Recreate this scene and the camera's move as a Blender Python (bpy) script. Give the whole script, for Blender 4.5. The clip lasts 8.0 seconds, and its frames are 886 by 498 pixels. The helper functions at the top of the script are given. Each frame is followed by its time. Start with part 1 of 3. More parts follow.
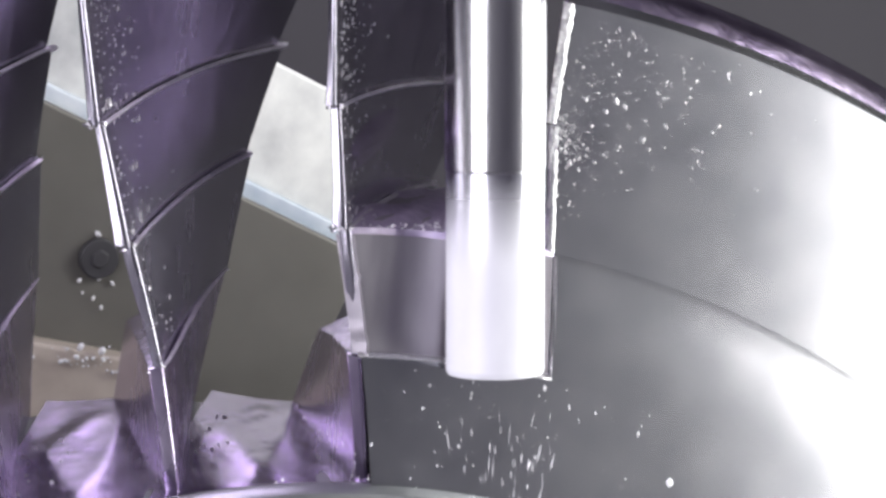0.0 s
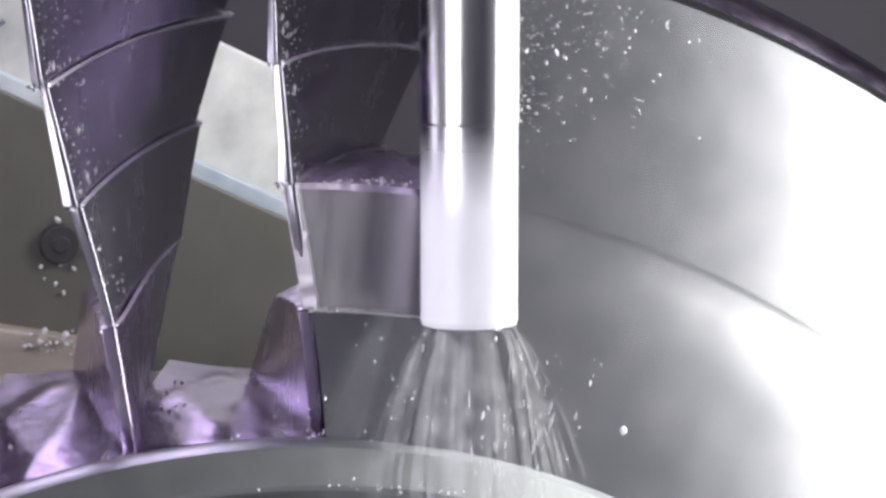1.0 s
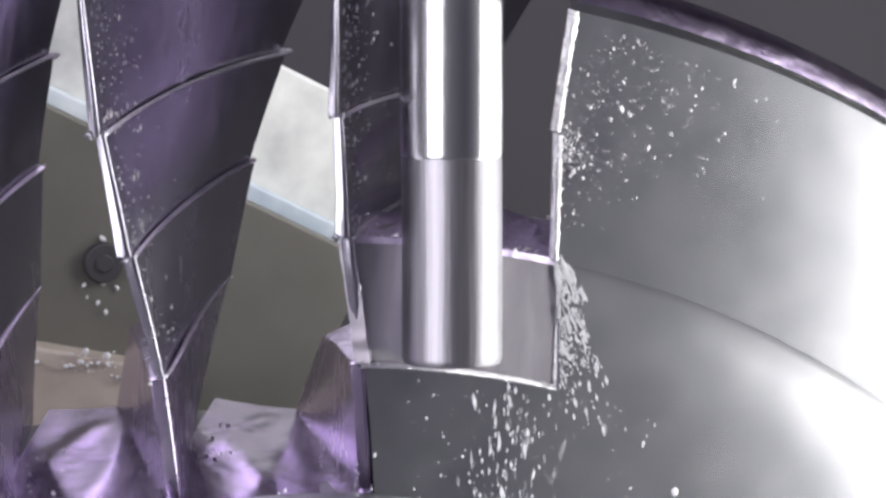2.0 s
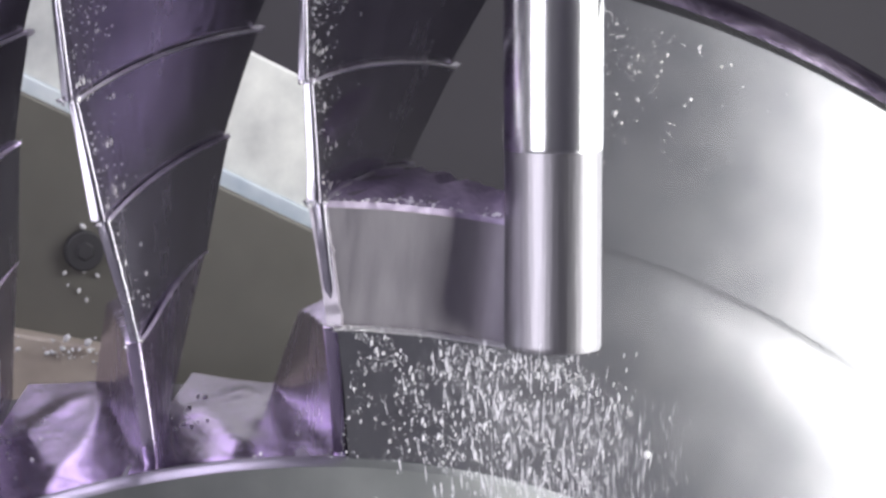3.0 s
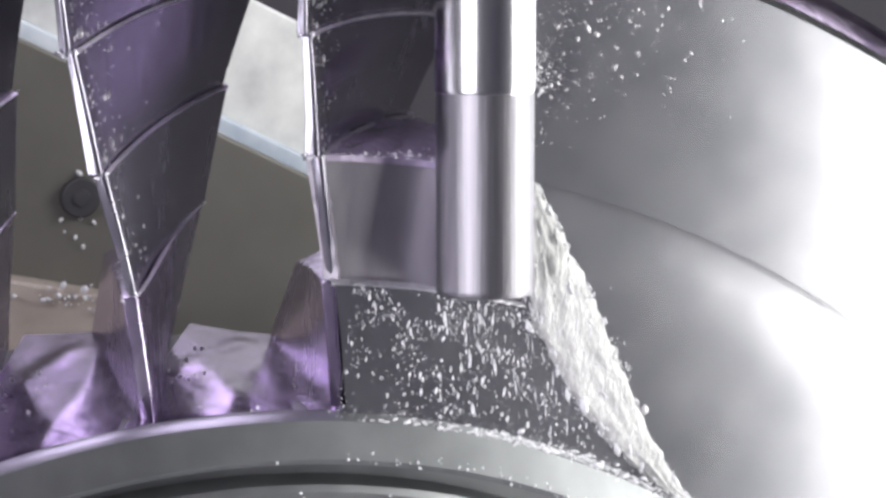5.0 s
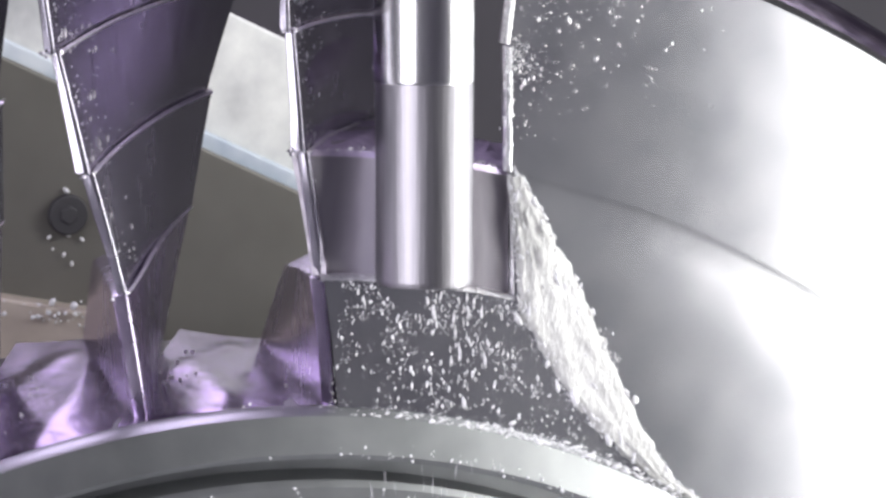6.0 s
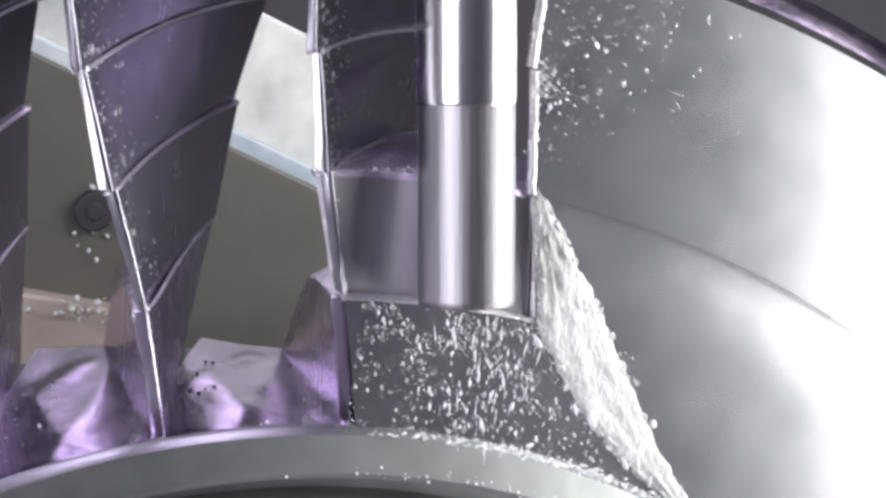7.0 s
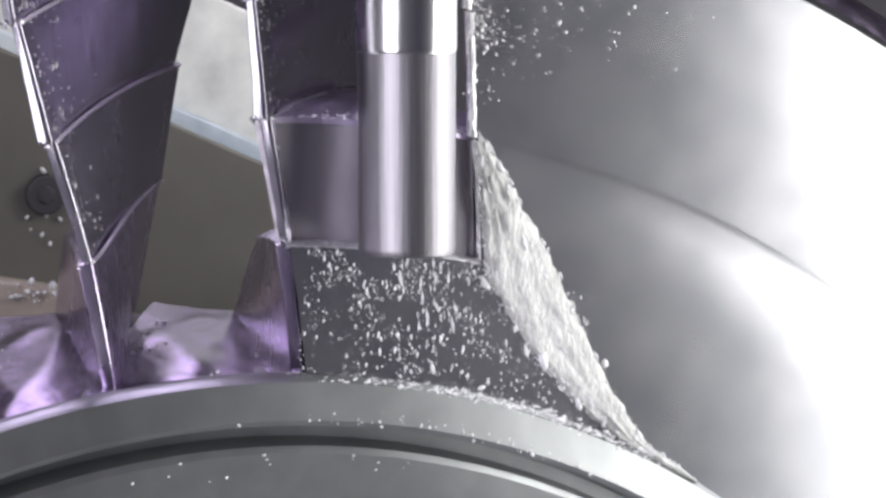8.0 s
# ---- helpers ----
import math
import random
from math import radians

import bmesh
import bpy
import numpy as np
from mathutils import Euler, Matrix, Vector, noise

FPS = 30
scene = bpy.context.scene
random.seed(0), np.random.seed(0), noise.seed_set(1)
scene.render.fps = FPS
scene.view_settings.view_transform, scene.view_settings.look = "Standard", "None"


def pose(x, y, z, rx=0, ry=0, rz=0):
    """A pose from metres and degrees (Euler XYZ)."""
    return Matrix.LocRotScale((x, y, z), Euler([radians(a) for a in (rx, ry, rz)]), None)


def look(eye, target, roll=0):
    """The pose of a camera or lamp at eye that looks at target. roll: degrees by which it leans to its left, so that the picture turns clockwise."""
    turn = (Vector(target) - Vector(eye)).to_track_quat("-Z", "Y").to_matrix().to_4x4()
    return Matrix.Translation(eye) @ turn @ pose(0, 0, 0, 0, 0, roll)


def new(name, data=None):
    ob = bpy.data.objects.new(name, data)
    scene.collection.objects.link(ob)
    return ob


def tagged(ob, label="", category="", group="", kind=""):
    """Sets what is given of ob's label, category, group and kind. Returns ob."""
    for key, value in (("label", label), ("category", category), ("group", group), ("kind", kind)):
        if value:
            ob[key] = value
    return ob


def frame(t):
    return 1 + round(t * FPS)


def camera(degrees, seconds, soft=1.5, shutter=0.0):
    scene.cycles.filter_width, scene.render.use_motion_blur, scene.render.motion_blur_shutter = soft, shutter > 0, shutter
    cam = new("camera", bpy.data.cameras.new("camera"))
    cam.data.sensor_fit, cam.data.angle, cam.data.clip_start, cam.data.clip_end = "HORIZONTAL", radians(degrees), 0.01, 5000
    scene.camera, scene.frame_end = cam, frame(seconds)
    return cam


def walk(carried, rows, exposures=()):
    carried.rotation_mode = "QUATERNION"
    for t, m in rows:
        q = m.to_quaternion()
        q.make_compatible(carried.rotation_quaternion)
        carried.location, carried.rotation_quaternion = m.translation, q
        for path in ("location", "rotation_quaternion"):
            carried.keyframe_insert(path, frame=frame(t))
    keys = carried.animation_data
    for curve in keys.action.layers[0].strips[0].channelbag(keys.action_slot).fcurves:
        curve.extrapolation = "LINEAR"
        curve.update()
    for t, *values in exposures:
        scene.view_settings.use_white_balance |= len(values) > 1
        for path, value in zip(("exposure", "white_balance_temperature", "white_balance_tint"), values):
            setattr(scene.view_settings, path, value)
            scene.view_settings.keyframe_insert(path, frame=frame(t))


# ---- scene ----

# The camera stands still inside the machine; the workpiece and the cutter move.
EYE, TILT = 1.2, -6.0
cam = camera(14.0, 8.0, soft=3.0, shutter=0.25)
walk(cam, [(0.0, pose(0, 0, EYE, 90 + TILT, 0, 0)), (8.0, pose(0, 0, EYE, 90 + TILT, 0, 0))],
     exposures=[(0.0, 0.05), (0.5, 0.05), (1.0, -0.11), (1.7, -0.06), (3.0, -0.08), (3.5, -0.14), (4.0, -0.04), (4.5, 0.17), (5.0, -0.08), (6.5, 0.08), (7.0, 0.02), (7.5, -0.05), (8.0, -0.25)])

# seconds, place and turn of the workpiece: origin on its axis, x across, y along the axis to the back, z radial
BLISK_ROWS = [
    (0, -0.03717, 0.58984, 0.93583, 7.072, 2.059, 25.337),
    (0.5, -0.03828, 0.59195, 0.93913, 6.200, 1.550, 25.547),
    (0.8, -0.03879, 0.59227, 0.93899, 6.063, 1.506, 25.665),
    (1, -0.03897, 0.59429, 0.94134, 5.416, 0.659, 25.516),
    (1.2, -0.03921, 0.59155, 0.94178, 5.563, 0.664, 25.369),
    (1.5, -0.03750, 0.58995, 0.93847, 6.305, 1.070, 25.555),
    (1.7, -0.03628, 0.58729, 0.93465, 7.305, 1.932, 25.293),
    (2.8, -0.03785, 0.59050, 0.93710, 6.575, 1.700, 24.935),
    (3, -0.03855, 0.59258, 0.93898, 6.092, 1.645, 25.129),
    (3.3, -0.03765, 0.59681, 0.94060, 5.571, 0.825, 25.283),
    (3.5, -0.04005, 0.59527, 0.94372, 5.223, 0.613, 25.219),
    (3.7, -0.03884, 0.59745, 0.94364, 5.263, 0.141, 24.814),
    (4, -0.03826, 0.59546, 0.94063, 6.197, 0.731, 24.649),
    (4.2, -0.03631, 0.59655, 0.93719, 7.290, 1.325, 24.701),
    (4.5, -0.03557, 0.59422, 0.93364, 8.993, 3.096, 24.683),
    (4.7, -0.03651, 0.59855, 0.93869, 8.283, 2.547, 24.947),
    (5, -0.03986, 0.59494, 0.94704, 7.292, 1.431, 25.222),
    (5.2, -0.03990, 0.59521, 0.94939, 7.424, 1.256, 25.200),
    (6.3, -0.03666, 0.59363, 0.94450, 5.321, 0.490, 25.650),
    (6.5, -0.03695, 0.59290, 0.94142, 7.840, 1.171, 24.853),
    (6.7, -0.03372, 0.59201, 0.93623, 8.731, 2.230, 25.445),
    (6.8, -0.03356, 0.59401, 0.93630, 8.654, 2.627, 25.497),
    (7, -0.03852, 0.59774, 0.94422, 7.178, 1.538, 24.869),
    (7.3, -0.03802, 0.59665, 0.94608, 6.681, 0.770, 24.907),
    (7.5, -0.03829, 0.59746, 0.94629, 6.571, 1.232, 24.973),
    (7.8, -0.03936, 0.60237, 0.95198, 4.982, -0.071, 24.814),
    (8, -0.03969, 0.59661, 0.95154, 5.170, -0.205, 25.282),
]

# seconds and place of the cutter's tip
TOOL_ROWS = [
    (0, 0.00842, 0.57890, 1.11873),
    (0.5, 0.01892, 0.59006, 1.12046),
    (0.8, 0.01179, 0.58773, 1.12124),
    (1, 0.00427, 0.58830, 1.12556),
    (1.2, -0.00027, 0.58281, 1.12673),
    (1.5, -0.00127, 0.57714, 1.12468),
    (1.7, -0.00018, 0.57041, 1.12219),
    (2.8, 0.01318, 0.58343, 1.12135),
    (3, 0.01809, 0.59028, 1.12118),
    (3.3, 0.00935, 0.59193, 1.12397),
    (3.5, 0.00223, 0.58924, 1.12873),
    (3.7, -0.00251, 0.58825, 1.12894),
    (4, -0.00386, 0.58171, 1.12732),
    (4.2, -0.00338, 0.57802, 1.12466),
    (4.5, 0.00036, 0.57077, 1.12051),
    (4.7, 0.00219, 0.57959, 1.12280),
    (5, 0.00681, 0.58353, 1.13109),
    (5.2, 0.01154, 0.58562, 1.13288),
    (6.3, -0.00632, 0.58155, 1.13224),
    (6.5, -0.00424, 0.57223, 1.12942),
    (6.7, -0.00027, 0.56858, 1.12408),
    (6.8, 0.00091, 0.57155, 1.12295),
    (7, 0.00378, 0.58432, 1.12932),
    (7.3, 0.01011, 0.58795, 1.13009),
    (7.5, 0.01220, 0.59039, 1.12933),
    (7.8, -0.00150, 0.59487, 1.13748),
    (8, -0.00592, 0.58675, 1.13750),
]

# ---- light: two LED bars of the machine and two violet-white ones, at the rear and overhead ----
world = bpy.data.worlds.new("machine_air")
scene.world = world
world.use_nodes = True
world.node_tree.nodes["Background"].inputs[0].default_value = (0.60, 0.58, 0.72, 1)
world.node_tree.nodes["Background"].inputs[1].default_value = 0.08


def lamp(name, eye, target, wide, high, watts, colour):
    data = bpy.data.lights.new(name, "AREA")
    data.shape, data.size, data.size_y, data.energy, data.color = "RECTANGLE", wide, high, watts, colour
    ob = new(name, data)
    ob.matrix_world = look(eye, target)
    return ob


lamp("led_bar_right", (0.38, 0.60, 1.15), (-0.2, 0.60, 1.13), 0.33, 0.60, 4.4, (1.0, 1.0, 0.97))
lamp("led_bar_left", (-0.29, 0.21, 1.20), (0.0, 0.595, 1.13), 0.26, 0.60, 3.5, (0.94, 0.91, 1.0))
lamp("led_bar_rear", (-0.18, 1.06, 1.33), (-0.02, 0.605, 1.10), 0.32, 0.20, 0.85, (0.80, 0.66, 1.0))
lamp("led_bar_overhead", (-0.04, 0.80, 1.66), (-0.02, 0.62, 1.12), 0.40, 0.08, 1.6, (0.82, 0.68, 1.0))

# ---- materials ----
COL = {}


def nodes_of(name):
    m = bpy.data.materials.new(name)
    m.use_nodes = True
    t = m.node_tree
    return m, t, t.nodes, t.links, t.nodes["Principled BSDF"]


def coat(name, a, b, metal, rough, scale=400.0, bump=0.15, stretch=(1, 1, 1), rough_var=0.12, fine=4.0):
    """Colour between a and b on two scales of noise, with roughness variation and fine relief."""
    m, t, n, l, p = nodes_of(name)
    tex = n.new("ShaderNodeTexCoord")
    mp = n.new("ShaderNodeMapping")
    mp.inputs["Scale"].default_value = stretch
    l.new(tex.outputs["Object"], mp.inputs[0])
    big, small = n.new("ShaderNodeTexNoise"), n.new("ShaderNodeTexNoise")
    big.inputs["Scale"].default_value, small.inputs["Scale"].default_value = scale / 8, scale * fine / 4
    big.inputs["Detail"].default_value, small.inputs["Detail"].default_value = 3, 4
    for q in (big, small):
        l.new(mp.outputs[0], q.inputs["Vector"])
    mix = n.new("ShaderNodeMath")
    mix.operation = "MULTIPLY_ADD"
    l.new(big.outputs[0], mix.inputs[0])
    mix.inputs[1].default_value = 0.6
    half = n.new("ShaderNodeMath")
    half.operation = "MULTIPLY"
    half.inputs[1].default_value = 0.4
    l.new(small.outputs[0], half.inputs[0])
    l.new(half.outputs[0], mix.inputs[2])
    ramp = n.new("ShaderNodeValToRGB")
    ramp.color_ramp.elements[0].position, ramp.color_ramp.elements[1].position = 0.35, 0.65
    ramp.color_ramp.elements[0].color, ramp.color_ramp.elements[1].color = (*a, 1), (*b, 1)
    l.new(mix.outputs[0], ramp.inputs[0])
    l.new(ramp.outputs[0], p.inputs["Base Color"])
    rr = n.new("ShaderNodeMapRange")
    rr.inputs["To Min"].default_value, rr.inputs["To Max"].default_value = max(rough - rough_var, 0.03), rough + rough_var
    l.new(mix.outputs[0], rr.inputs[0])
    l.new(rr.outputs[0], p.inputs["Roughness"])
    p.inputs["Metallic"].default_value = metal
    bp = n.new("ShaderNodeBump")
    bp.inputs["Strength"].default_value, bp.inputs["Distance"].default_value = bump, 0.0006
    l.new(small.outputs[0], bp.inputs["Height"])
    l.new(bp.outputs[0], p.inputs["Normal"])
    COL[name] = m
    return m


BLADE = coat("milled_blade_steel", (0.34, 0.325, 0.385), (0.45, 0.43, 0.49), 1.0, 0.24, 420, 0.14, (1, 1, 0.4))
FLOOR = coat("milled_floor_steel", (0.30, 0.24, 0.38), (0.50, 0.43, 0.57), 1.0, 0.22, 330, 0.22)
LEDGE = coat("rough_milled_ledge", (0.36, 0.30, 0.45), (0.66, 0.59, 0.73), 1.0, 0.36, 420, 0.35)
FOOT = coat("milled_foot_steel", (0.42, 0.35, 0.50), (0.60, 0.53, 0.68), 1.0, 0.26, 420, 0.16, (1, 1, 0.5))
RAW = coat("turned_steel_face", (0.31, 0.315, 0.34), (0.43, 0.43, 0.45), 0.97, 0.205, 110, 0.004, (1, 1, 1), 0.045)
HUB = coat("turned_hub_steel", (0.26, 0.27, 0.275), (0.33, 0.34, 0.345), 0.92, 0.34, 200, 0.10, (1, 1, 1), 0.05)
BLOCK = coat("half_cut_face", (0.30, 0.28, 0.315), (0.40, 0.38, 0.415), 1.0, 0.38, 300, 0.14, (1, 1, 0.3))
SHANK = coat("polished_carbide", (0.60, 0.60, 0.61), (0.68, 0.68, 0.69), 1.0, 0.20, 300, 0.03, (1, 1, 0.1), 0.03)
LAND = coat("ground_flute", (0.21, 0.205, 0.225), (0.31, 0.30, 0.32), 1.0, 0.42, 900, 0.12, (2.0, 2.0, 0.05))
# white base colour imitates strong light thrown back by the spinning flutes
GLARE = coat("glare_white_flute", (0.66, 0.66, 0.71), (0.74, 0.74, 0.78), 0.0, 0.42, 300, 0.05, (1, 1, 0.4))
FILM = coat("swarf_film", (0.40, 0.40, 0.395), (0.70, 0.70, 0.69), 0.0, 0.34, 1500, 0.6, (1.0, 1.0, 0.4))
DROP = coat("bright_chip", (0.68, 0.68, 0.70), (0.84, 0.84, 0.86), 0.0, 0.25, 900, 0.1)
BROWN = coat("brown_fixture_steel", (0.118, 0.114, 0.100), (0.168, 0.162, 0.145), 0.2, 0.55, 60, 0.1)
GREY = coat("ground_fixture_plate", (0.36, 0.37, 0.38), (0.82, 0.83, 0.80), 0.0, 0.48, 110, 0.1)
TAN = coat("fixture_step_steel", (0.44, 0.38, 0.33), (0.58, 0.51, 0.45), 0.0, 0.5, 160, 0.2)
PAINT = coat("enclosure_paint", (0.56, 0.56, 0.60), (0.64, 0.64, 0.67), 0.0, 0.6, 12, 0.05)

SHINE = coat("bright_burr", (0.72, 0.71, 0.74), (0.88, 0.87, 0.89), 1.0, 0.38, 1200, 0.9)
DARK = coat("dark_rear_panel", (0.038, 0.037, 0.042), (0.060, 0.058, 0.064), 0.0, 0.6, 12, 0.05)

# the white painted as glare on the flutes runs out into the bright shank
_n, _l = GLARE.node_tree.nodes, GLARE.node_tree.links
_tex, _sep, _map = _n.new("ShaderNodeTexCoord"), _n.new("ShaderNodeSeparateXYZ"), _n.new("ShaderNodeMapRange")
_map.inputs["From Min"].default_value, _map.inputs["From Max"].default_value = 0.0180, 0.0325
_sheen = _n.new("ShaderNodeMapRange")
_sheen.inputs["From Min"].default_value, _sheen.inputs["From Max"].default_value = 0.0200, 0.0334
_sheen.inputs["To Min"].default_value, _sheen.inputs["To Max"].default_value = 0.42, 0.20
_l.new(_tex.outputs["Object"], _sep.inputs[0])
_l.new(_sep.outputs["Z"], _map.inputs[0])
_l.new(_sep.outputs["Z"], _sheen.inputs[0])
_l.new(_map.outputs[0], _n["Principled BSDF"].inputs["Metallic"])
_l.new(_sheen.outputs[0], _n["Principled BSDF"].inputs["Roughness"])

# ---- mesh helpers ----


def part(name, bm, material, parent=None, label="", smooth=None):
    """Links a bmesh as one mesh object, under its thing if one is given."""
    me = bpy.data.meshes.new(name)
    bmesh.ops.recalc_face_normals(bm, faces=bm.faces[:])
    if smooth is not None:
        for f in bm.faces:
            f.smooth = True
        for e in bm.edges:
            if len(e.link_faces) == 2 and e.calc_face_angle(0) > radians(smooth):
                e.smooth = False
    bm.to_mesh(me)
    bm.free()
    me.materials.append(material)
    ob = new(name, me)
    ob.parent = parent
    if label:
        tagged(ob, label)
    return ob


def polar(r, deg, s):
    """A point of the workpiece: radius, angle from its top to the right, depth behind the front face."""
    return Vector((r * math.sin(radians(deg)), s, r * math.cos(radians(deg))))


def revolve(bm, profile, a0, a1, steps, closed_ends=True):
    """A closed profile of (radius, depth) turned from a0 to a1 degrees."""
    full = a1 - a0 >= 359.9
    rings = []
    for k in range(steps if full else steps + 1):
        a = a0 + (a1 - a0) * k / steps
        rings.append([bm.verts.new(polar(r, a, s)) for r, s in profile])
    n = len(profile)
    for k in range(len(rings) if full else len(rings) - 1):
        x, y = rings[k], rings[(k + 1) % len(rings)]
        for i in range(n):
            bm.faces.new((x[i], x[(i + 1) % n], y[(i + 1) % n], y[i]))
    if not full and closed_ends:
        bm.faces.new(rings[0])
        bm.faces.new(rings[-1][::-1])
    return rings


def box(bm, x0, x1, y0, y1, z0, z1, m=None):
    v = [bm.verts.new((x, y, z)) for x in (x0, x1) for y in (y0, y1) for z in (z0, z1)]
    for q in ((0, 1, 3, 2), (4, 6, 7, 5), (0, 4, 5, 1), (2, 3, 7, 6), (0, 2, 6, 4), (1, 5, 7, 3)):
        bm.faces.new([v[i] for i in q])
    if m is not None:
        bmesh.ops.transform(bm, matrix=m, verts=v)
    return v


def soften(ob, width, segments=2):
    b = ob.modifiers.new("edge", "BEVEL")
    b.width, b.segments, b.limit_method, b.angle_limit = width, segments, "ANGLE", radians(35)
    b.harden_normals = False
    return ob


# ---- the machine round the shot ----
def wall(name, x0, x1, y0, y1, z0, z1, label, paint=None):
    bm = bmesh.new()
    box(bm, x0, x1, y0, y1, z0, z1)
    return tagged(part(name, bm, paint or PAINT), label, "machine wall", kind="structure")


wall("floor", -0.9, 0.9, -0.7, 1.1, 0.50, 0.55, "grey painted steel bed of the milling machine")
wall("ceiling", -0.9, 0.9, -0.7, 1.1, 2.05, 2.10, "grey painted steel roof of the machine enclosure")
wall("wall_north", -0.9, 0.9, 1.1, 1.15, 0.50, 2.10, "dark painted steel rear wall of the enclosure", DARK)
wall("wall_south", -0.9, 0.9, -0.75, -0.7, 0.50, 2.10, "grey painted steel door side of the enclosure")
wall("wall_west", -0.95, -0.9, -0.75, 1.15, 0.50, 2.10, "grey painted steel side wall of the enclosure")
wall("wall_east", 0.9, 0.95, -0.75, 1.15, 0.50, 2.10, "grey painted steel side wall of the enclosure")

# ---- the workpiece ----
R_TOP, R_HUB, DEEP = 0.2510, 0.1660, 0.0627
LEVELS = [(0.2510, 0.2289), (0.2289, 0.2096), (0.2096, 0.1887), (0.1887, 0.1668)]
# how far the front edge stands back, and how far a blade leans, at the top, at the three steps and at the foot
SET_BACK = (0.0, 0.0, -0.0017, 0.0007, 0.0036)
STRAIGHT = (-0.88, -0.74, -0.22, 0.99, 1.88)
LEANING = (-1.95, -1.46, -0.84, 0.71, 2.63)
BLADES = ((-30.27, STRAIGHT), (-19.66, STRAIGHT), (-9.05, STRAIGHT), (1.56, LEANING))


def tail_turn(r):
    """Degrees by which the right side of a blade turns from the front to the back."""
    return 12.2 + (r - 0.2096) * 82.0


def step_out(k, tau):
    """Degrees by which layer k stands out to the right of the blade's own line."""
    return min(0.18 * k, 0.34) + (0.65 * (1 - math.exp(-9 * tau)) * (1 - 0.75 * tau) if k == 3 else 0.12 * k * (1 - math.exp(-6 * tau)))


def right_side(k, r, tau, at, lean):
    """Degrees at which layer k of a blade has its right side, and its middle at the front."""
    hi, lo = LEVELS[k]
    d = (hi - r) / (hi - lo)
    mid = at + lean[k] + (lean[k + 1] - lean[k]) * d
    return mid + 0.18 + step_out(k, tau) + tail_turn(r) * tau ** 1.10, mid


def depth_at(k, r, tau):
    hi, lo = LEVELS[k]
    d = (hi - r) / (hi - lo)
    return (SET_BACK[k] + (SET_BACK[k + 1] - SET_BACK[k]) * d) * (1 - tau) + DEEP * tau


blisk = new("blisk")
tagged(blisk, "half-milled steel bladed disc with stepped blades and raw turned rim", "bladed disc")


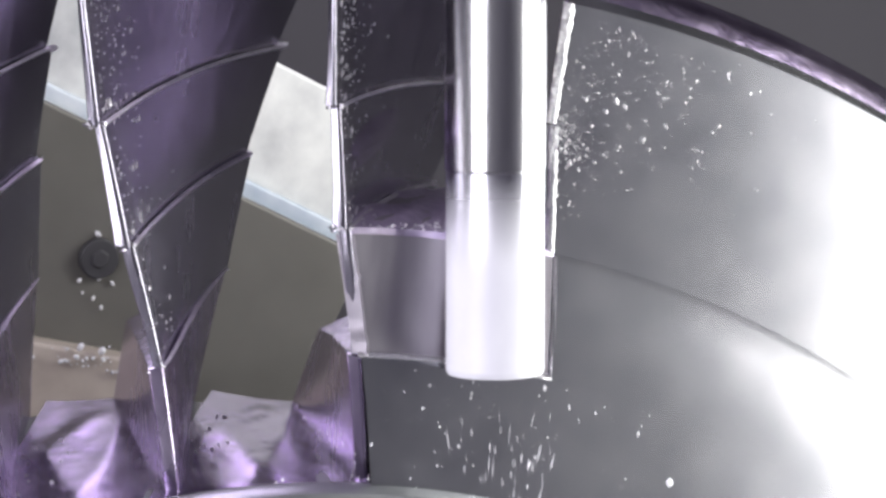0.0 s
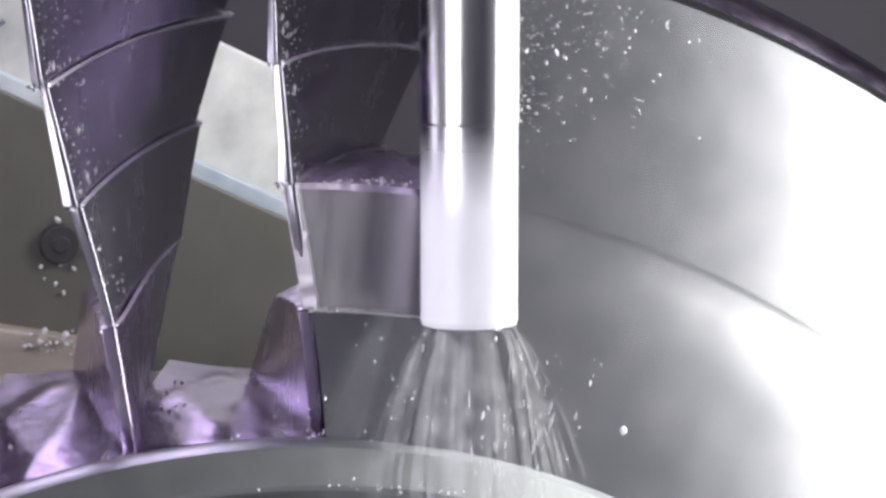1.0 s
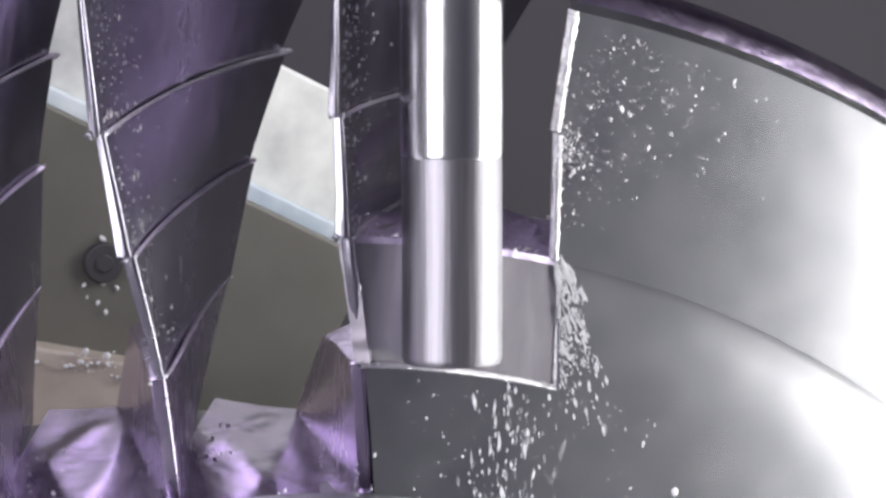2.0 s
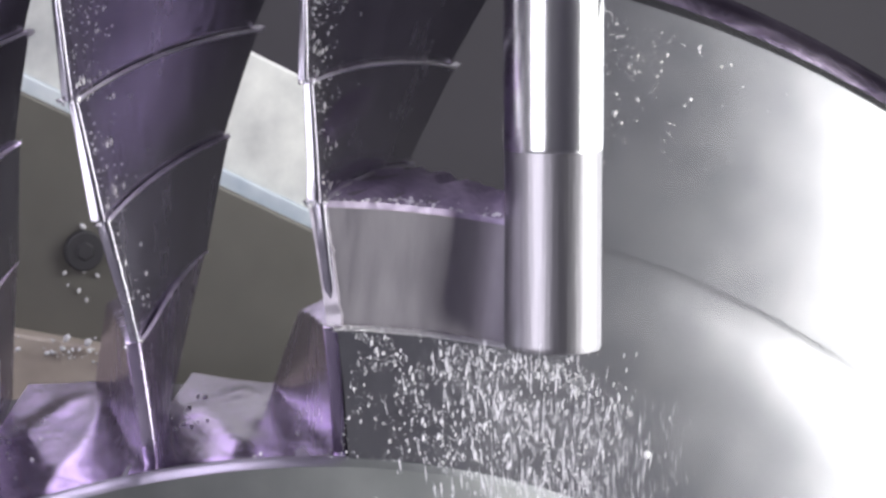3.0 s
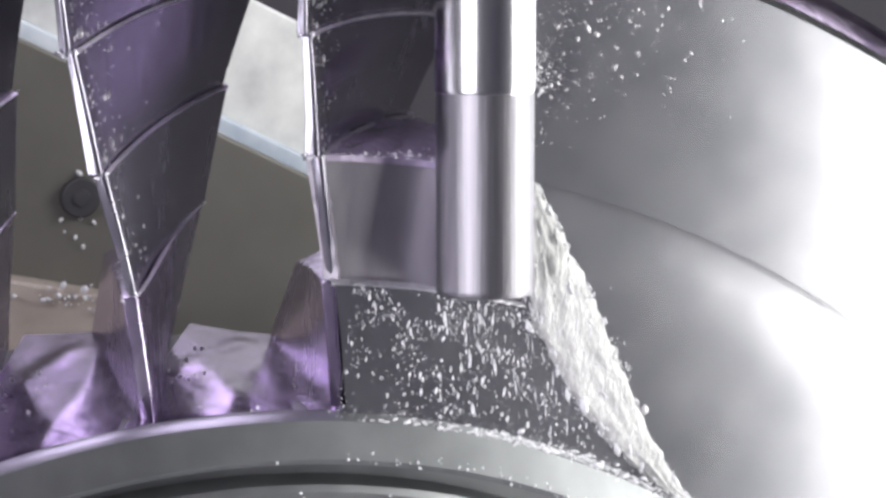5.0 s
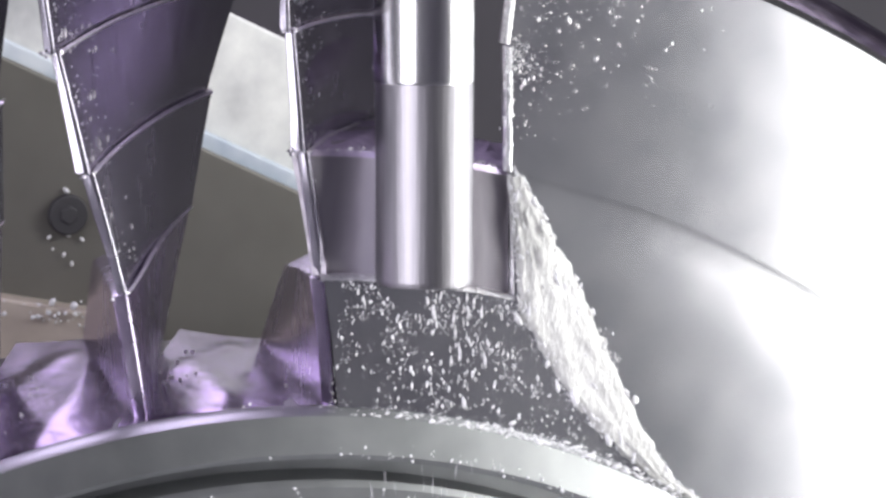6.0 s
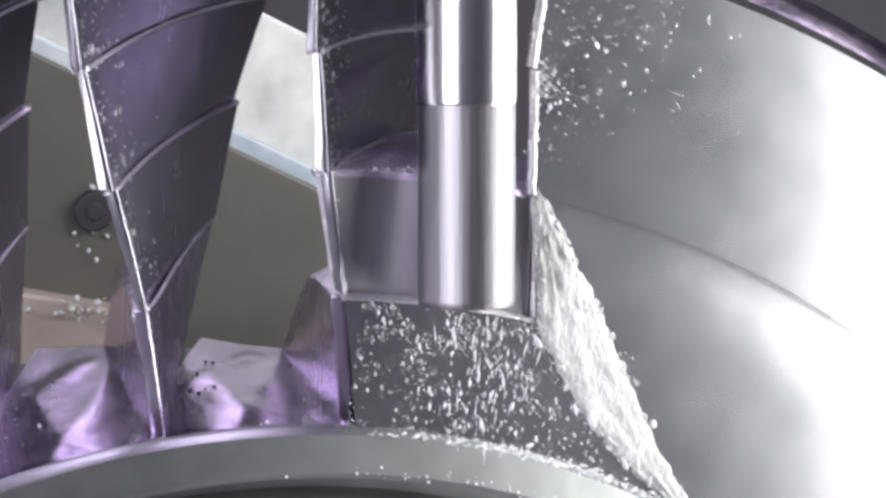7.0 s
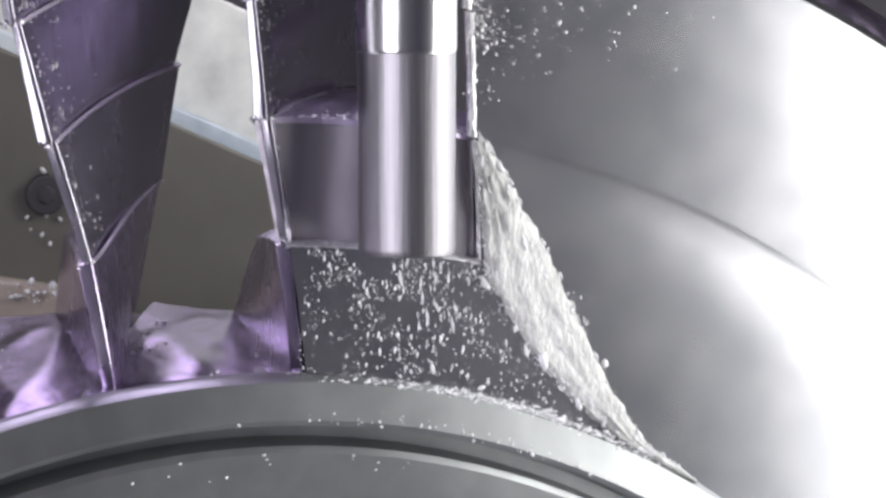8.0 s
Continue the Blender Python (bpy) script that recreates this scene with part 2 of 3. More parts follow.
def blade(name, at, lean, tail):
    """One roughed blade: four stacked layers, each wider than the one above, sweeping to the right and back."""
    first = None
    for k, (hi, lo) in enumerate(LEVELS):
        bm = bmesh.new()
        rows = []
        steps = [(0.0, 0.9), (0.014, 1.0), (0.035, 1.0)] + [(q / 14, 1.0) for q in range(1, 15)]
        n = len(steps) - 1
        for tau, nose in steps:
            ring = []
            for j, r in enumerate((hi, hi - (hi - lo) * 0.33, hi - (hi - lo) * 0.67, lo - (0.0035 if k == 3 else 0.0))):
                w = (0.00070 + 0.00010 * k + (0.00012 if k != 2 else -0.00012) * j) / r * (1 + 0.25 * noise.noise((at, k * 3.1 + j * 1.7, tau * 9)))
                right, mid = right_side(k, r, tau, at, lean)
                left = right - math.degrees(2 * w + (0.0030 + 0.0008 * k) / r * tau) - 0.09 * k
                if k == 3:
                    # the lowest layer begins as a sharp wedge and grows thick
                    left = mid - 0.25 + (tail + 0.6 * (r - lo) / (hi - lo) - mid + at) * tau
                core = (left + right) / 2
                if tau == 0:
                    # the front is ground off towards the left
                    left = core + (right - core) * 0.25
                right = core + (right - core) * nose
                low = lo + (r - lo) * (1 - 0.42 * tau) if k == 3 else r
                ring.append((low, r - (0.0004 if j == 3 and k < 3 else 0), left, right, depth_at(k, r, tau)))
            rows.append(ring)
        lv = [[bm.verts.new(polar(q, a, s)) for q, r, a, b, s in ring] for ring in rows]
        rv = [[bm.verts.new(polar(r, b, s)) for q, r, a, b, s in ring] for ring in rows]
        for i in range(n):
            for j in range(3):
                bm.faces.new((lv[i][j], lv[i + 1][j], lv[i + 1][j + 1], lv[i][j + 1]))
                bm.faces.new((rv[i][j], rv[i][j + 1], rv[i + 1][j + 1], rv[i + 1][j]))
            bm.faces.new((lv[i][0], rv[i][0], rv[i + 1][0], lv[i + 1][0]))
            bm.faces.new((lv[i][3], lv[i + 1][3], rv[i + 1][3], rv[i][3]))
        for j in range(3):
            bm.faces.new((lv[0][j], lv[0][j + 1], rv[0][j + 1], rv[0][j]))
            bm.faces.new((lv[n][j], rv[n][j], rv[n][j + 1], lv[n][j + 1]))
        ob = part("blade" if first is None else "layer", bm, FOOT if k == 3 else BLADE, first or blisk, smooth=48)
        soften(ob, 0.00016, 2)
        if first is None:
            first = ob
            tagged(ob, name)
    for k in (1, 2, 3):
        # a ragged burr along each ledge's outer edge, bright and wide to imitate the ledge's highlight
        bm = bmesh.new()
        rows = []
        for i in range(57):
            tau = 0.008 + 0.988 * i / 56
            r = LEVELS[k][0]
            a, wide = right_side(k, r, tau, at, lean)[0], 0.10 + 0.06 * min(k, 2) * tau + 0.035 * noise.noise((i * 0.7, at, k * 5.0))
            up = 0.00022 + 0.00014 * noise.noise((i * 0.9, at, k * 9.0))
            s = depth_at(k, r, tau)
            rows.append([bm.verts.new(polar(r + q, a + d, s)) for q, d in ((-0.0004, 0.03), (0.0, 0.07 + 0.3 * wide), (up, -0.2 * wide), (up * 0.6, -wide), (-0.0002, -wide))])
        for x, y in zip(rows, rows[1:]):
            for i in range(5):
                bm.faces.new((x[i], x[(i + 1) % 5], y[(i + 1) % 5], y[i]))
        bm.faces.new(rows[0])
        bm.faces.new(rows[-1][::-1])
        part("ledge_burr_highlight", bm, SHINE, first, "bright ragged burr along the ledge, widened as a highlight on it", smooth=60)
    return first


for at, lean in BLADES:
    blade("roughed blade beside the slot being cut" if lean is LEANING else "roughed blade with bright stepped edges", at, lean, 7.4 if lean is LEANING else 6.2)

# milling scallops on the side over the stock in the slot
bm = bmesh.new()
grid = []
for i in range(25):
    tau = 0.02 + 0.50 * i / 24
    row = []
    for j in range(13):
        f = j / 12
        r = 0.2155 + 0.0080 * f + 0.007 * tau
        fade = math.sin(math.pi * i / 24) * math.sin(math.pi * f)
        out = -0.00030 + 0.0009 * fade + 0.00022 * fade * math.cos(j * 2.2 + i * 0.25) + 0.00008 * noise.noise((i * 0.5, j * 1.5, 1.0))
        a = right_side(1, r, tau, *BLADES[3])[0] + math.degrees(out / r)
        row.append(bm.verts.new(polar(r, a, depth_at(1, r, tau))))
    grid.append(row)
for x, y in zip(grid, grid[1:]):
    for j in range(12):
        bm.faces.new((x[j], y[j], y[j + 1], x[j + 1]))
part("scallop", bm, FLOOR, blisk, "violet milling scallops on the blade side", smooth=60)

# hub: slot floors on one cylinder, a front lip and a turned groove
bm = bmesh.new()
hub_profile = [(0.090, 0.075), (0.150, 0.075), (0.1635, DEEP + 0.001), (0.1648, DEEP - 0.002), (0.1648, 0.004)]
hub_profile += [(0.1673, 0.0004), (0.1670, -0.0012), (0.1662, -0.0026), (0.1602, -0.0042), (0.1592, -0.0036), (0.1586, 0.0015), (0.1564, 0.0015), (0.1558, -0.0036), (0.1548, -0.0046), (0.1482, -0.0048), (0.090, -0.0020)]
revolve(bm, hub_profile, -180, 180, 288)
part("hub", bm, HUB, blisk, "grey turned hub ring with a groove and violet slot floors", smooth=25)

# violet sheen of the freshly milled slot floors
def ridge(f, tau, f0, t0, f1, t1, wide):
    """A soft ridge left by the cutter between two places of the floor."""
    d = Vector((f1 - f0, t1 - t0))
    q = min(max(((f - f0) * d.x + (tau - t0) * d.y) / d.length_squared, -0.15), 1.15)
    off = Vector((f - f0 - d.x * q, tau - t0 - d.y * q)).length / wide
    return math.exp(-off * off)


floor_chip_spots = []
for at in (-35.57, -24.96, -14.35, -3.74):
    bm = bmesh.new()
    n, m = 30, 30
    grid = []

    def floor_r(f, tau):
        inside = min(1, 5 * tau, 5 * (1 - tau)) * min(1, 5 * f, 5 * (1 - f))
        h = 0.1672 - 0.0007 * tau - 0.0010 * (1 - (2 * f - 1) ** 2) * tau
        h += inside * (0.00040 * ridge(f, tau, 0.05, 0.46, 0.40, 0.78, 0.07) + 0.00044 * ridge(f, tau, 0.28, 0.46, 0.50, 0.08, 0.08))
        h += inside * (0.00028 * noise.noise((f * 5.5, tau * 4.5, at)) + 0.00006 * noise.noise((f * 19, tau * 15, at)))
        return h - 0.0080 * max(0.0, f - 0.42 - 0.28 * tau) * min(1, 4 * (1 - f))

    def floor_a(f, tau):
        return at - 5.0 + 14.0 * f + (12.0 * (1 - f) + 6.0 * f) * tau

    for i in range(n + 1):
        tau = i / n
        grid.append([bm.verts.new(polar(floor_r(j / m, tau), floor_a(j / m, tau), 0.0012 + (DEEP - 0.0008) * tau)) for j in range(m + 1)])
    chance = random.Random(int(-at * 100))
    for _ in range(12):
        f, tau = chance.triangular(0.06, 0.36, 0.12), chance.uniform(0.03, 0.75)
        z = chance.uniform(0.00016, 0.00042)
        floor_chip_spots.append((polar(floor_r(f, tau) + 0.0001, floor_a(f, tau), 0.0012 + (DEEP - 0.0008) * tau), z * 1.5, z, Vector((chance.uniform(-1, 1), 0.5, chance.uniform(-1, 1)))))
    # front lip down to the hub ring
    grid.insert(0, [bm.verts.new(polar(0.1668, floor_a(j / m, 0.0), -0.0008)) for j in range(m + 1)])
    for i in range(n + 1):
        for j in range(m):
            bm.faces.new((grid[i][j], grid[i + 1][j], grid[i + 1][j + 1], grid[i][j + 1]))
    part("slot_floor", bm, FLOOR, blisk, "violet-tinted milled slot floor", smooth=40)

def swept(bm, profile, a0, a1, steps, follow=1.0, close=0.0, slant=0.0):
    """A closed profile of (radius, depth) between two angles; its left end follows the blades' sweep, its right end as far as close says."""
    rings = []
    for k in range(steps + 1):
        f = k / steps
        ring = []
        for r, s in profile:
            turn = tail_turn(r) * max(s / DEEP, 0.0) ** 1.05
            ring.append(bm.verts.new(polar(r, (a0 + 0.92 * slant * max(min(r, 0.209) - 0.1889, 0.0) + follow * turn) * (1 - f) + (a1 + slant * max(min(r, 0.209) - 0.1889, 0.0) + close * turn) * f, s)))
        rings.append(ring)
    n = len(profile)
    for k in range(steps):
        x, y = rings[k], rings[k + 1]
        for i in range(n):
            bm.faces.new((x[i], x[(i + 1) % n], y[(i + 1) % n], y[i]))
    bm.faces.new(rings[0])
    bm.faces.new(rings[-1][::-1])


# raw rim, not yet cut, from the slot's right wall on round
rim = [(R_HUB, -0.0004), (0.1795, -0.0007), (0.18889, -0.0006), (0.18891, -0.0006), (0.1915, -0.0006), (0.2034, -0.0004), (0.2076, 0.0003), (0.20899, 0.0002), (0.20901, 0.0002), (0.2145, 0.0003)]
rim += [(0.22959, 0.0009), (0.22961, 0.0009), (0.2495, 0.0018), (R_TOP, 0.0038), (R_TOP, 0.020), (R_TOP, 0.040), (R_TOP, 0.062)]
rim += [(0.22961, 0.062), (0.22959, 0.062), (0.20901, 0.062), (0.20899, 0.062), (0.18891, 0.062), (0.18889, 0.062), (0.160, 0.062)]


def slot_side(r, s):
    """Where the uncut rim begins at that radius and depth: wide under the cut, stepped back above it."""
    turn = tail_turn(r) * max((s - 0.0038) / DEEP, 0.0) ** 1.05
    if r < 0.1889:
        return 2.6 + (0.1889 - r) * 75.0 + 10.2 * max(s, 0.0) / DEEP
    if r < 0.2090:
        return 13.28 - (r - 0.1889) * 83.0 + turn
    return (11.35 - (r - 0.209) * 62.0 if r < 0.2296 else 9.95 - (r - 0.2296) * 20.0) + turn


JOIN = 29.0
bm = bmesh.new()
revolve(bm, rim, JOIN, 324.0, 420, False)
for lo, hi, top, bot in ((0, 2, 22, 23), (3, 7, 20, 21), (8, 10, 18, 19), (11, 16, 17, 17)):
    idx = list(range(lo, hi + 1)) + ([top, bot] if top != bot else [bot])
    prof = [(r, min(s, 0.024)) if lo == 0 else (r, s) for r, s in (rim[i] for i in idx)]
    rings = []
    for k in range(45):
        rings.append([bm.verts.new(polar(r, slot_side(r, s) + (JOIN - slot_side(r, s)) * k / 44, s)) for r, s in prof])
    for x, y in zip(rings, rings[1:]):
        for i in range(len(prof)):
            bm.faces.new((x[i], x[(i + 1) % len(prof)], y[(i + 1) % len(prof)], y[i]))
    bm.faces.new(rings[0])
part("raw_rim", bm, RAW, blisk, "uncut turned rim with a blown-out sheen", smooth=25)

bm = bmesh.new()
prof = [(0.2490, 0.0019), (0.2532, 0.0058), (0.2555, 0.0100), (0.2555, 0.0610), (0.2470, 0.0610)]
swept(bm, prof, 9.0, 44.0, 40)
revolve(bm, prof, 44.0, 324.0, 420)
part("rim_chamfer", bm, FLOOR, blisk, "violet chamfer along the rim", smooth=40)
for lo, hi, fat in ((0.1892, 0.2086, 0.45), (0.2092, 0.2294, 1.0), (0.2298, 0.2495, 1.0)):
    bm = bmesh.new()
    rows = []
    for i in range(41):
        r = lo + (hi - lo) * i / 40
        a = slot_side(r, 0.0)
        s0 = (-0.0003 if fat < 1 else 0.0002) + max(r - 0.209, 0) * 0.04
        rag = 0.10 * noise.noise((r * 2500, lo * 90, 1.0))
        rows.append([bm.verts.new(polar(r, a + d, s0 + q)) for d, q in ((0.28 * fat + rag * fat, 0.0), (0.20 * fat + rag * fat, -0.00025), (0.0, -0.0001), (-0.12 + 0.4 * rag, 0.0006), (0.0, 0.0016), (0.42 * fat, 0.0016))])
    for x, y in zip(rows, rows[1:]):
        for i in range(6):
            bm.faces.new((x[i], x[(i + 1) % 6], y[(i + 1) % 6], y[i]))
    bm.faces.new(rows[0])
    bm.faces.new(rows[-1][::-1])
    part("edge_burr", bm, SHINE, blisk, "bright ragged burr along the slot edge", smooth=60)

# the stock still standing in the slot, cut back little by little
bm = bmesh.new()
swept(bm, [(0.1886, 0.0), (0.2087, 0.0), (0.2091, 0.012), (0.2093, 0.030), (0.2094, 0.052), (0.2000, 0.052), (0.1950, 0.015)], 2.5, 13.25, 30, 0.97, 0.95, -83.0)
uncut = part("uncut_block", bm, BLOCK, blisk, "flat half-cut face of the stock left in the slot", smooth=25)
soften(uncut, 0.0003)
bm = bmesh.new()
n, m = 10, 24
grid = []
for i in range(n + 1):
    row = []
    for j in range(m + 1):
        tau = i / n
        r = 0.2092 + 0.0022 * tau ** 1.5 * (j / m) ** 1.5 + min(1.0, 5 * tau) * (0.0018 * noise.noise((i * 0.6, j * 0.45, 3.0)) + 0.0009 * noise.noise((i * 1.3, j * 1.1, 8.0))) + 0.0003
        row.append(bm.verts.new(polar(r, 0.9 + 10.7 * j / m + tail_turn(r) * (0.83 * tau) ** 1.05 * 0.96, 0.0004 + 0.0516 * tau)))
    grid.append(row)
grid.insert(0, [bm.verts.new(polar(0.2085, 0.9 + 10.7 * j / m, -0.0001)) for j in range(m + 1)])
for i in range(n + 1):
    for j in range(m):
        bm.faces.new((grid[i][j], grid[i + 1][j], grid[i + 1][j + 1], grid[i][j + 1]))
part("ledge", bm, LEDGE, uncut, "shiny violet ledge", smooth=50)

# a bright ridge where the last pass turned beside the blade, and a burr along the foot of the face
bm = bmesh.new()
rows = []
for i in range(21):
    r = 0.1888 + 0.0196 * i / 20
    c = 2.27 - (r - 0.1888) * 76.0
    rag = 0.12 * noise.noise((i * 0.8, 2.0, 6.0))
    rows.append([bm.verts.new(polar(r, a, q)) for a, q in ((c, 0.0006), (c + 0.2 + rag, 0.0001), (c + 0.6 + rag, -0.0009), (c + 0.8 + rag, -0.0002), (c + 0.8, 0.0006))])
for x, y in zip(rows, rows[1:]):
    for i in range(4):
        bm.faces.new((x[i], x[i + 1], y[i + 1], y[i]))
part("turned_ridge", bm, BLOCK, uncut, "bright narrow ridge beside the blade", smooth=50)
bm = bmesh.new()
rows = []
for i in range(61):
    a = 2.4 + 10.9 * i / 60
    rag = 0.00018 * noise.noise((i * 0.7, 1.0, 9.0))
    rows.append([bm.verts.new(polar(r + rag, a, q)) for r, q in ((0.1893, 0.0012), (0.1891, -0.0006), (0.1886, -0.0011), (0.1882, -0.0004))])
for x, y in zip(rows, rows[1:]):
    for i in range(3):
        bm.faces.new((x[i], x[i + 1], y[i + 1], y[i]))
part("foot_burr", bm, SHINE, blisk, "thin bright burr along the foot of the half-cut face", smooth=60)

# ---- the fixture behind ----
rotary = new("rotary_fixture")
tagged(rotary, "stepped square fixture block on a rotary axis behind the disc", "fixture")


def square(name, half, y0, y1, material, label, turn=23.5, right=None):
    bm = bmesh.new()
    box(bm, -half, half if right is None else right, y0, y1, -half, half, Matrix.Rotation(radians(turn), 4, "Y"))
    return soften(part(name, bm, material, rotary, label), 0.0007)


square("back_plate", 0.2150, 0.168, 0.190, GREY, "pale ground back plate", 24.0, 0.002)
square("middle_block", 0.1870, 0.158, 0.1681, BROWN, "dark brown block", 24.0, 0.006)
square("front_step", 0.1520, 0.150, 0.1581, TAN, "tan front step", 11.0, 0.008)
# added strip: its blue colour imitates a bluish reflection along the plate
BLUE = coat("pale_blue_reflection", (0.40, 0.47, 0.56), (0.66, 0.71, 0.76), 0.0, 0.4, 160, 0.1)
square("reflection_strip", 0.1905, 0.1655, 0.1683, BLUE, "thin pale blue strip painted as a reflection at the edge of the plate", 24.0, 0.004)
bm = bmesh.new()
revolve(bm, [(0.02, 0.070), (0.085, 0.074), (0.085, 0.151), (0.02, 0.151)], -180, 180, 64)
part("mandrel", bm, HUB, rotary, smooth=30)
bm = bmesh.new()
revolve(bm, [(0.01, 0.189), (0.130, 0.189), (0.130, 0.460), (0.01, 0.460)], -180, 180, 64)
part("axis_body", bm, DARK, rotary, smooth=30)

# a socket bolt sunk in the brown block
bm = bmesh.new()
for r0, r1, y0, y1 in ((0.0042, 0.0042, 0.1562, 0.1582), (0.0021, 0.0021, 0.1558, 0.1566)):
    bmesh.ops.create_cone(bm, cap_ends=True, segments=24 if r0 > 0.003 else 6, radius1=r0, radius2=r1, depth=y1 - y0,
                          matrix=Matrix.Translation((0.0215, (y0 + y1) / 2, 0.1690)) @ Matrix.Rotation(radians(90), 4, "X"))
soften(part("bolt", bm, DARK, rotary, "dark socket bolt with chips round it", smooth=30), 0.0004)

# ---- the cutter ----
end_mill = new("end_mill")
tagged(end_mill, "spinning solid carbide end mill with a polished round shank", "end mill")


def lathe(name, profile, material, parent, a0=-180, a1=180, steps=64, label="", smooth=30):
    bm = bmesh.new()
    full = a1 - a0 > 359
    rings = []
    for k in range(steps if full else steps + 1):
        a = radians(a0 + (a1 - a0) * k / steps)
        rings.append([bm.verts.new((r * math.sin(a), -r * math.cos(a), z)) for r, z in profile])
    for k in range(steps):
        x, y = rings[k], rings[(k + 1) % len(rings)]
        for i in range(len(profile) - 1):
            bm.faces.new((x[i], x[i + 1], y[i + 1], y[i]))
    bmesh.ops.remove_doubles(bm, verts=bm.verts[:], dist=1e-7)
    return part(name, bm, material, parent, label, smooth)


lathe("shank", [(0.0, 0.0331), (0.0080, 0.0331), (0.0082, 0.0337), (0.0082, 0.160), (0.0, 0.160)], SHANK, end_mill, label="polished shank with long highlights")
lathe("holder", [(0.0, 0.158), (0.020, 0.158), (0.032, 0.250), (0.032, 0.300), (0.060, 0.320), (0.060, 0.840), (0.0, 0.840)], HUB, end_mill, label="steel tool holder")
CUT = [(0.0, 0.0), (0.0070, 0.0), (0.0077, 0.0002), (0.0080, 0.0010)]
CUT += [(0.0080 - (0.000035 if q % 2 else 0.0), 0.0014 + 0.00055 * q) for q in range(48)] + [(0.0080, 0.0290), (0.0080, 0.0334)]
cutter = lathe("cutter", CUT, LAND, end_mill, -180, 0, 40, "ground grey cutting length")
# same carbide as the grey half, with the glare put into its colour
lathe("glare_half", CUT, GLARE, cutter, 0, 180, 40, "cutter half painted white as glare on the flutes")


# ---- swarf, drops and falling chips ----
bm = bmesh.new()
OUTER = [(0.2091, 12.04), (0.204, 13.57), (0.1996, 14.83), (0.1928, 17.13), (0.1869, 18.89), (0.18, 21.31), (0.1732, 24.22), (0.1688, 27.1), (0.1671, 31.31)]
INNER = [(0.2086, 11.35), (0.1996, 12.31), (0.1908, 13.27), (0.1859, 13.83), (0.181, 15.67), (0.1756, 17.92), (0.1707, 21.17), (0.1675, 24.56), (0.1665, 29.62)]
m = 12
rows_f = []
for i in range(8 * 6 + 1):
    q = i / 6
    k = min(int(q), 7)
    f = q - k
    o = [OUTER[k][z] * (1 - f) + OUTER[k + 1][z] * f for z in (0, 1)]
    p_ = [INNER[k][z] * (1 - f) + INNER[k + 1][z] * f for z in (0, 1)]
    row = []
    for j in range(m + 1):
        w = j / m
        jag = 0.0013 * noise.noise((i * 0.45, 0.0, 7.0 + (j == m) * 5.0)) + 0.0012 * noise.noise((i * 1.3, 3.0, 7.0 + (j == m) * 5.0)) if j in (0, m) else 0.0
        r, a = p_[0] * (1 - w) + o[0] * w + jag, p_[1] * (1 - w) + o[1] * w
        h = 0.0 if j in (0, m) else 0.0010 + 0.0006 * math.sin(math.pi * w) ** 0.5 + 0.0006 * noise.noise((i * 0.22, j * 0.9, 2.0)) + 0.0005 * noise.noise((i * 0.9, j * 1.7, 5.0))
        row.append(bm.verts.new(polar(r, a, -0.0002 - h)))
    rows_f.append(row)
for i in range(len(rows_f) - 1):
    for j in range(m):
        bm.faces.new((rows_f[i][j], rows_f[i + 1][j], rows_f[i + 1][j + 1], rows_f[i][j + 1]))
swarf = part("swarf_film", bm, FILM, None, smooth=60)
tagged(swarf, "pale wet film of fine swarf below the slot corner", "swarf", kind="stuff")


def flecks(name, spots, label, material, parent=None):
    """Small faceted bits joined into one mesh: place, half length, half width, way of their length."""
    bm = bmesh.new()
    for p, ln, wd, way in spots:
        way = way.normalized()
        side = way.cross(Vector((0.3, 1, 0.2))).normalized()
        out = side.cross(way)
        ring = [p + way * ln, p + side * wd, p - way * ln, p - side * wd]
        v = [bm.verts.new(q) for q in ring] + [bm.verts.new(p + out * wd * 0.8), bm.verts.new(p - out * wd * 0.8)]
        for i in range(4):
            bm.faces.new((v[i], v[(i + 1) % 4], v[4]))
            bm.faces.new((v[(i + 1) % 4], v[i], v[5]))
    ob = part(name, bm, material, parent, smooth=80)
    return tagged(ob, label, "" if parent else "chips", kind="stuff")


ball = bmesh.new()
bmesh.ops.create_icosphere(ball, subdivisions=1, radius=1.0)
BALL_V = [v.co.copy() for v in ball.verts]
BALL_F = [[v.index for v in f.verts] for f in ball.faces]
ball.free()


def beads(name, spots, label, material):
    """Rounded lumps joined into one mesh."""
    bm = bmesh.new()
    for p, ln, wd, way in spots:
        m = Matrix.Translation(p) @ way.to_track_quat("Z", "Y").to_matrix().to_4x4() @ Matrix.Diagonal((wd, wd * 0.7, ln, 1))
        v = [bm.verts.new(m @ (q * (1 + 0.35 * noise.noise(q * 2 + p * 900)))) for q in BALL_V]
        for f in BALL_F:
            bm.faces.new([v[i] for i in f])
    return tagged(part(name, bm, material, None, smooth=80), label, "chips", kind="stuff")


rng = random.Random(5)
early = []
